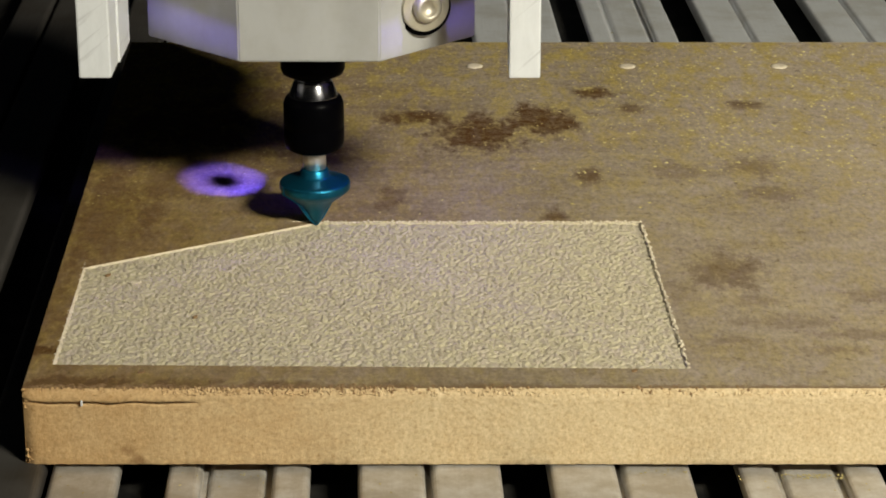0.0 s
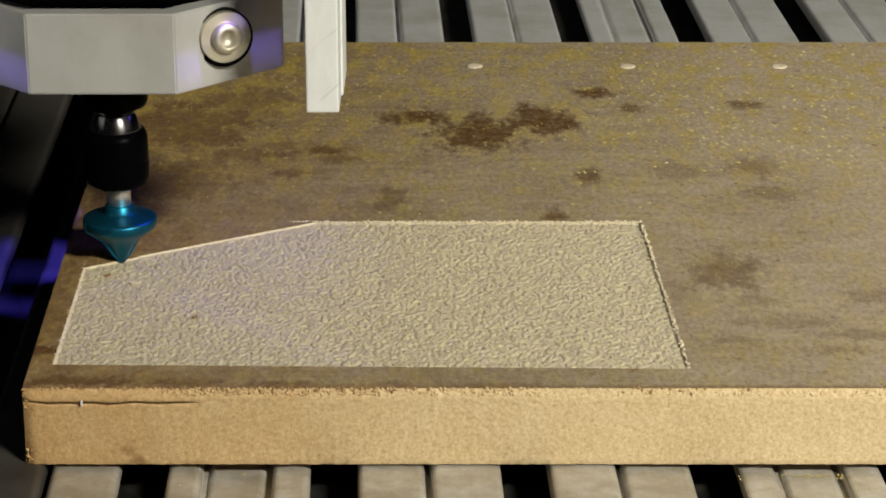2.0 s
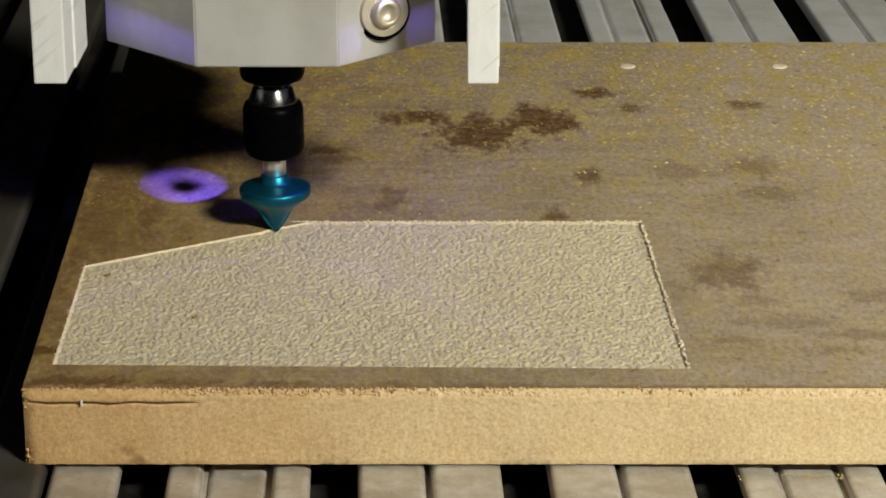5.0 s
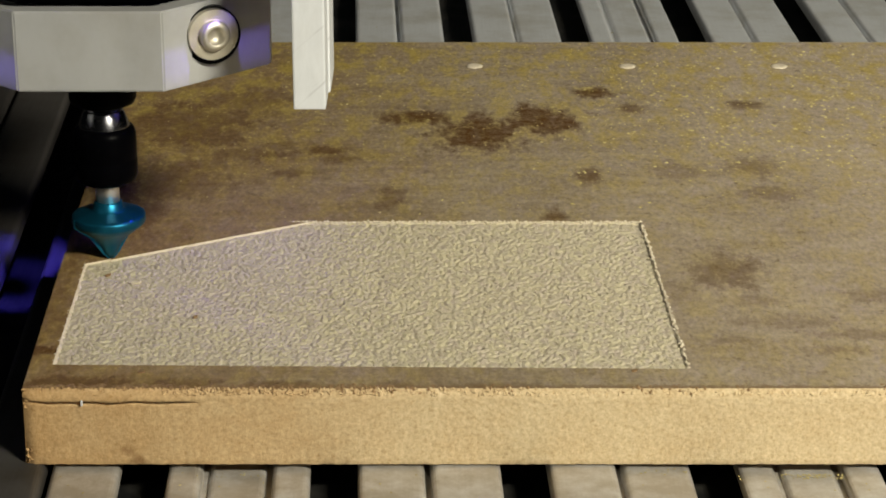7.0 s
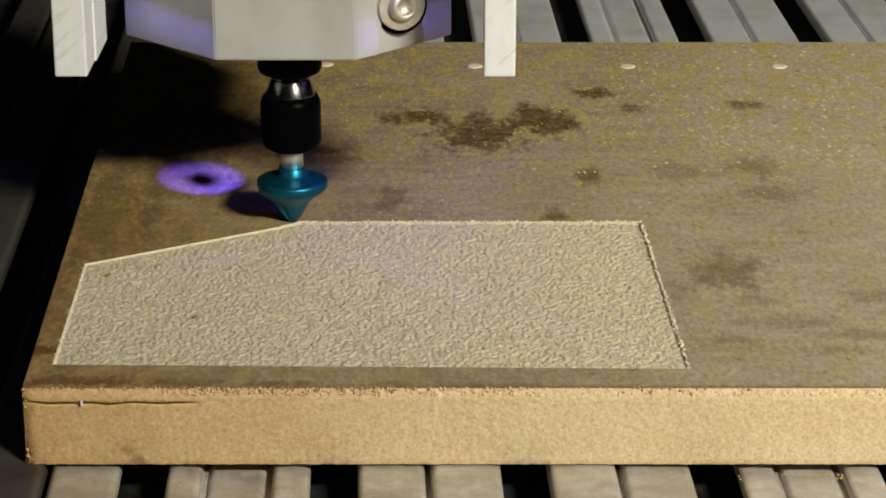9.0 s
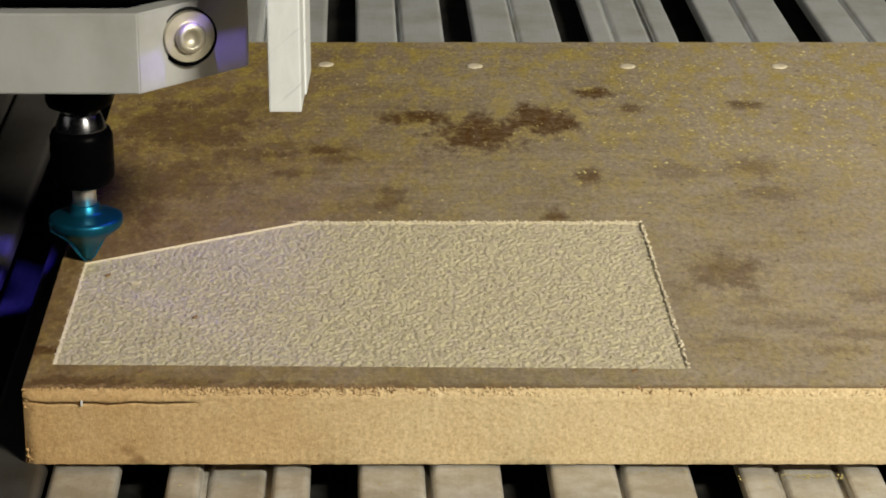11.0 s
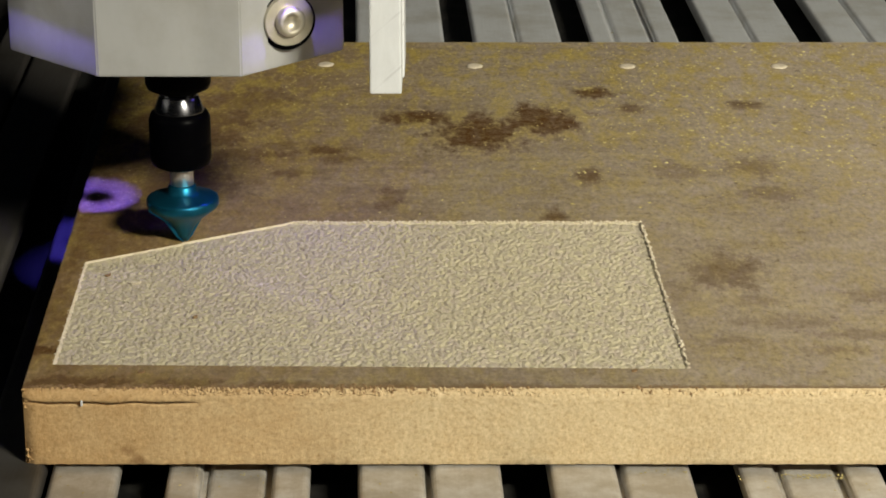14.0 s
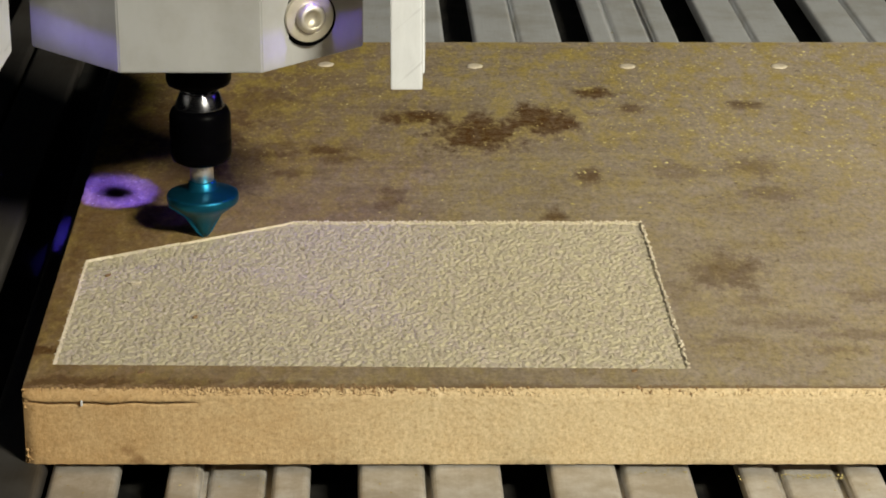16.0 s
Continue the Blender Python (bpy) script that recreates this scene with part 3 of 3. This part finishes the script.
# ---- the spindle carriage; its origin is the tip of the cutter ----
def carriage():
    c = tagged(new("spindle_carriage"), "moving router spindle with aluminium clamp and blue cutter", "router spindle")
    # clamp: flat nose and two receding cheeks
    nose = [(-18.1, -22), (18.9, -22), (43.9, 3), (43.9, 8), (18.9, -14), (-18.1, -14), (-44.6, 8), (-44.6, 3)]
    clamp = part("clamp", prism(bmesh.new(), nose, 53.5, 74.3, 0.35), PLATE, c, "brushed aluminium clamp plate")
    for x, y in ((30.0, -10.8),):
        s = 1 if x > 0 else -1
        b = new("bolt")
        b.parent = c
        b.matrix_basis = Matrix.Translation(((x + 0.8) * MM, (y - 3.4) * MM, 66.3 * MM)) @ pose(0, 0, 0, 90, 0, 24 * s)
        tagged(b, "zinc bolt with a round washer")
        part("washer", lathe(bmesh.new(), [(0, -2.2), (6.6, -2.2), (6.7, 0.0), (6.5, 0.5), (4.6, 0.55), (4.5, 0.5), (0, 0.5)], 40), BOLT, b)
        part("bolt_head", lathe(bmesh.new(), [(4.0, 0.4), (4.0, 1.7), (3.6, 2.5), (2.5, 2.8), (2.2, 2.6), (2.0, 1.3), (0, 1.2)], 30), BOLT, b, smooth=True)
        part("washer_gap", lathe(bmesh.new(), [(0, -6.4), (7.5, -6.4), (7.5, -1.0), (0, -1.0)], 40, (0.2, -0.6, 0)), BLACK, b)
    # motor body and housing above the clamp
    part("motor_body", lathe(bmesh.new(), [(0, 100.5), (22, 100.5), (24, 102), (24, 128), (21, 131), (0, 131)], 48, (0, 24, 0)), BLACK, c, "black motor body", True)
    part("housing", prism(bmesh.new(), [(-17.5, -20), (18.3, -20), (42, 4), (42, 8.6), (-43, 8.6), (-43, 4)], 76.2, 100, 0.6), BLACK, c, "black housing above the clamp")
    # unseen block, added and outlined to cast the dark area behind the clamp
    block = [(-40, 9), (33, 9), (33, 58)] + [(3 + 30 * math.cos(a), 58 + 30 * math.sin(a)) for a in (0.4, 0.8, 1.2)] + [(3, 88), (-40, 88)]
    part("shadow_block", prism(bmesh.new(), block, 54.5, 100, 0.6), BLACK, c, "unseen black block behind the clamp, added to cast its shadow")
    part("bridge", box(bmesh.new(), -49.2, 52.1, -18, -6, 104, 122, 0.5), BLACK, c, "black bridge between the side plates")
    part("pilot_lamp", lathe(bmesh.new(), [(0, -0.6), (1.0, -0.4), (1.0, 0.5), (0, 0.8)], 16, (6.5, -20.2, 81.5)), GREEN, c)
    for x0, x1 in ((-57.6, -49.3), (52.2, 60.2)):
        plate = part("side_plate", box(bmesh.new(), x0, x1, -38.5, -24.5, 53.9, 128, 0.5), LEG, c, "white painted side plate")
        part("rear_leaf", box(bmesh.new(), x0 + 0.4, x1 + 0.5, -24.2, -3.5, 53.9, 128, 0.5), LEG, plate)
    # collet, nut and cutter
    part("collet_holder", lathe(bmesh.new(), [(0, 56.5), (8.6, 56.5), (8.8, 45.8), (8.3, 44.4), (6.6, 43.6), (5.3, 43.2), (0, 43.1)], 48), BLACK, c, "black collet holder", True)
    part("collet_cone", lathe(bmesh.new(), [(0, 43.3), (5.2, 43.3), (5.0, 42.4), (5.3, 41.9), (6.7, 38.2), (6.8, 37.2), (0, 37.0)], 48), NECK, c, "polished dark steel cone above the nut", True)
    nut = [(0, 38.5), (6.0, 38.4), (7.6, 37.4), (8.25, 35.8), (8.3, 29.6), (8.15, 29.2), (8.3, 28.8), (8.3, 25.0), (7.9, 23.4), (6.4, 22.4), (3.6, 22.1), (0, 22.2)]
    part("collet_nut", lathe(bmesh.new(), nut, 48), BLACK, c, "black collet nut", True)
    part("shank", lathe(bmesh.new(), [(0, 26), (3.1, 26), (3.2, 14.5), (0, 14.5)], 32), STEEL, c, "bright steel shank", True)
    cutter = new("cutter")
    cutter.parent = c
    tagged(cutter, "blue coated V-shaped router cutter")
    body = [(0, 17.0), (3.4, 17.0), (3.8, 16.6), (4.0, 14.8), (5.0, 14.4), (8.8, 13.5), (9.6, 13.2), (9.8, 12.8), (9.8, 11.4), (9.4, 10.7), (7.2, 9.0), (4.9, 7.2), (3.1, 4.9), (1.8, 2.2), (0, 0.0)]
    part("cutter_body", lathe(bmesh.new(), body, 48), BLUE, cutter, smooth=True)
    for k in range(2):
        bm = bmesh.new()
        a = radians(28 + 180 * k)
        outline = [(0.2, 0.1), (2.3, 2.2), (5.6, 7.2), (9.95, 10.6), (9.95, 13.0), (3.8, 14.6), (0.2, 13.0)]
        f = [[bm.verts.new(((r * math.cos(a) - s * math.sin(a)) * MM, (r * math.sin(a) + s * math.cos(a)) * MM, z * MM)) for r, z in outline] for s in (-0.6, 0.6)]
        n = len(outline)
        bm.faces.new(f[0]), bm.faces.new(f[1][::-1])
        for i in range(n):
            bm.faces.new((f[0][i], f[1][i], f[1][(i + 1) % n], f[0][(i + 1) % n]))
        part("cutting_edge", bm, BLUE, cutter, "ground carbide cutting edge")
    # small unseen violet lamp over each cheek; added slit hood lights only its foot
    for side, mid in ((1, (31.4, -9.5)), (-1, (-31.3, -9.5))):
        lamp = new("led_lamp")
        lamp.parent = c
        lamp.matrix_basis = Matrix.Translation((mid[0] * MM, mid[1] * MM, 93 * MM)) @ pose(0, 0, 0, 0, 0, 45 * side)
        tagged(lamp, "unseen violet lamp in an added slotted black hood")
        part("led", lathe(bmesh.new(), [(0, 0.22), (0.16, 0.16), (0.22, 0), (0.16, -0.16), (0, -0.22)], 12, (-4 * side, -14, 0)), VIOLET, lamp, smooth=True)
        part("arm", box(bmesh.new(), -4 * side - 1.0, -4 * side + 1.0, -15, 3, 0.6, 2.4, 0.2), BLACK, lamp)
        part("hood", box(bmesh.new(), -22, 22, -12.5, 3, -3.4, -2.9, 0.05), BLACK, lamp)
        lip = box(bmesh.new(), -22, 22, -17, -12.86, -3.4, -2.9, 0.05)
        part("hood_lip", box(lip, -22, 22, -17.6, -17.05, -3.4, 2.4, 0.1), BLACK, lamp)
    # unseen lamp added for a blue glint on the nut; its shield stops spill
    side = new("led_lamp")
    side.parent = c
    side.matrix_basis = Matrix.Translation((37.5 * MM, 14 * MM, 60 * MM))
    tagged(side, "unseen violet lamp added beside the shadow block")
    part("led", lathe(bmesh.new(), [(0, 0.9), (0.6, 0.7), (0.9, 0), (0.6, -0.7), (0, -0.9)], 16), SIDE, side, smooth=True)
    part("arm", box(bmesh.new(), -4.4, 1.0, -1.0, 1.0, 1.1, 3.0, 0.3), BLACK, side)
    part("shield", box(bmesh.new(), 1.2, 1.7, -5.0, 6.0, -3.0, 3.0, 0.1), BLACK, side)
    # hidden violet source; tube and cap are added to shape a dark-centred patch
    beam = new("beam_lamp")
    beam.parent = c
    beam.matrix_basis = Matrix.Translation((-11 * MM, -8 * MM, 62 * MM)) @ Vector((-18, 45, -62.7)).to_track_quat("-Z", "Y").to_matrix().to_4x4()
    tagged(beam, "unseen violet beam lamp in an added short black tube")
    part("led", lathe(bmesh.new(), [(0, 0.8), (0.3, 0.7), (0.3, 0.1), (0, 0.0)], 16), BEAM, beam)
    part("tube", lathe(bmesh.new(), [(2.4, 1.6), (2.4, -9.0), (1.35, -9.0), (1.35, 1.2), (0, 1.2), (0, 1.6), (2.4, 1.6)], 24), BLACK, beam)
    part("tube_cap", lathe(bmesh.new(), [(0, -8.6), (0.52, -8.6), (0.52, -9.0), (0, -9.0)], 16), BLACK, beam)
    return c


CARRIAGE = carriage()

# turns of the cutter: seconds and place of the tip in mm, end to end of each pass
TURNS = [(-2.05, -94.8, 78.1), (0.14, -31.3, 117.0), (2.39, -96.9, 78.2), (4.56, -33.2, 116.4), (6.73, -96.6, 82.7), (8.82, -36.5, 118.8), (10.92, -97.0, 83.9),
         (12.91, -39.0, 119.1), (14.92, -97.1, 85.0), (17.14, -31.9, 124.3)]


def tip(t):
    """The tip's place at t: straight passes with a short slowing at each turn."""
    for (a, xa, ya), (b, xb, yb) in zip(TURNS, TURNS[1:]):
        if a <= t <= b:
            f = (t - a) / (b - a)
            w = 0.06 / (b - a)
            f = f if w < f < 1 - w else (f * f / (2 * w) + w / 2 if f <= w else 1 - ((1 - f) ** 2 / (2 * w) + w / 2))
            return xa + (xb - xa) * f, ya + (yb - ya) * f
    return TURNS[-1][1:]


def uncut_strips():
    """The skin of the board that each pass takes away, in short lengths; every one gives way under the cutter as it goes by."""
    made, count, cuts = [], 8, 9
    for k in range(count):
        f0, f1 = k / count, (k + 1) / count
        a0 = [OLD_BL[i] + (BL[i] - OLD_BL[i]) * f0 for i in (0, 1)]
        b0 = [OLD_TC[i] + (TC[i] - OLD_TC[i]) * f0 for i in (0, 1)]
        a1 = [OLD_BL[i] + (BL[i] - OLD_BL[i]) * f1 for i in (0, 1)]
        b1 = [OLD_TC[i] + (TC[i] - OLD_TC[i]) * f1 for i in (0, 1)]
        start, end = max(0.0, TURNS[k + 1][0]), TURNS[k + 2][0]
        for j in range(cuts):
            g0, g1 = j / cuts, (j + 1) / cuts
            def at(a, b, g):
                return (a[0] + (b[0] - a[0]) * g, a[1] + (b[1] - a[1]) * g)
            bm = bmesh.new()
            q = [at(a0, b0, g0), at(a0, b0, g1), at(a1, b1, g1), at(a1, b1, g0)]
            lo = [bm.verts.new(P(x, y, -DEPTH)) for x, y in q]
            hi = [bm.verts.new(P(x, y, 0.0)) for x, y in q]
            bm.faces.new(lo[::-1])
            for i in range(4):
                bm.faces.new((lo[i], lo[(i + 1) % 4], hi[(i + 1) % 4], hi[i]))
            bm.faces.new(hi)
            for f in bm.faces:
                f.material_index = 1
            ob = part("uncut_strip", bm, [TOP, FUZZ], BOARD)
            for f in ob.data.polygons:
                f.material_index = 0 if abs(f.normal.z) > 0.9 and f.center.z > -0.0001 else 1
            g = (g0 + g1) / 2
            when = start + (end - start) * ((1 - g) if k % 2 == 0 else g)
            made.append((ob, when))
    return made


STRIPS = uncut_strips()


def motions():
    times = sorted({round(i * 0.25, 3) for i in range(65)} | {round(t + d, 3) for t, x, y in TURNS[1:-1] for d in (-0.1, 0.0, 0.1)})
    walk(CARRIAGE, [(t, pose(*(P(0, 0, 0) + Vector((tip(t)[0] * MM, tip(t)[1] * MM, -DEPTH * MM))))) for t in times if 0 <= t <= 16])
    for ob, when in STRIPS:
        up, down = pose(0, 0, 0), pose(0, 0, -1.6 * MM)
        rows = [(0.0, up)]
        if when < 15.9:
            rows += [(max(when - 0.03, 0.034), up), (max(when + 0.07, 0.134), down), (16.0, down)]
        else:
            rows += [(16.0, up)]
        walk(ob, rows)


motions()
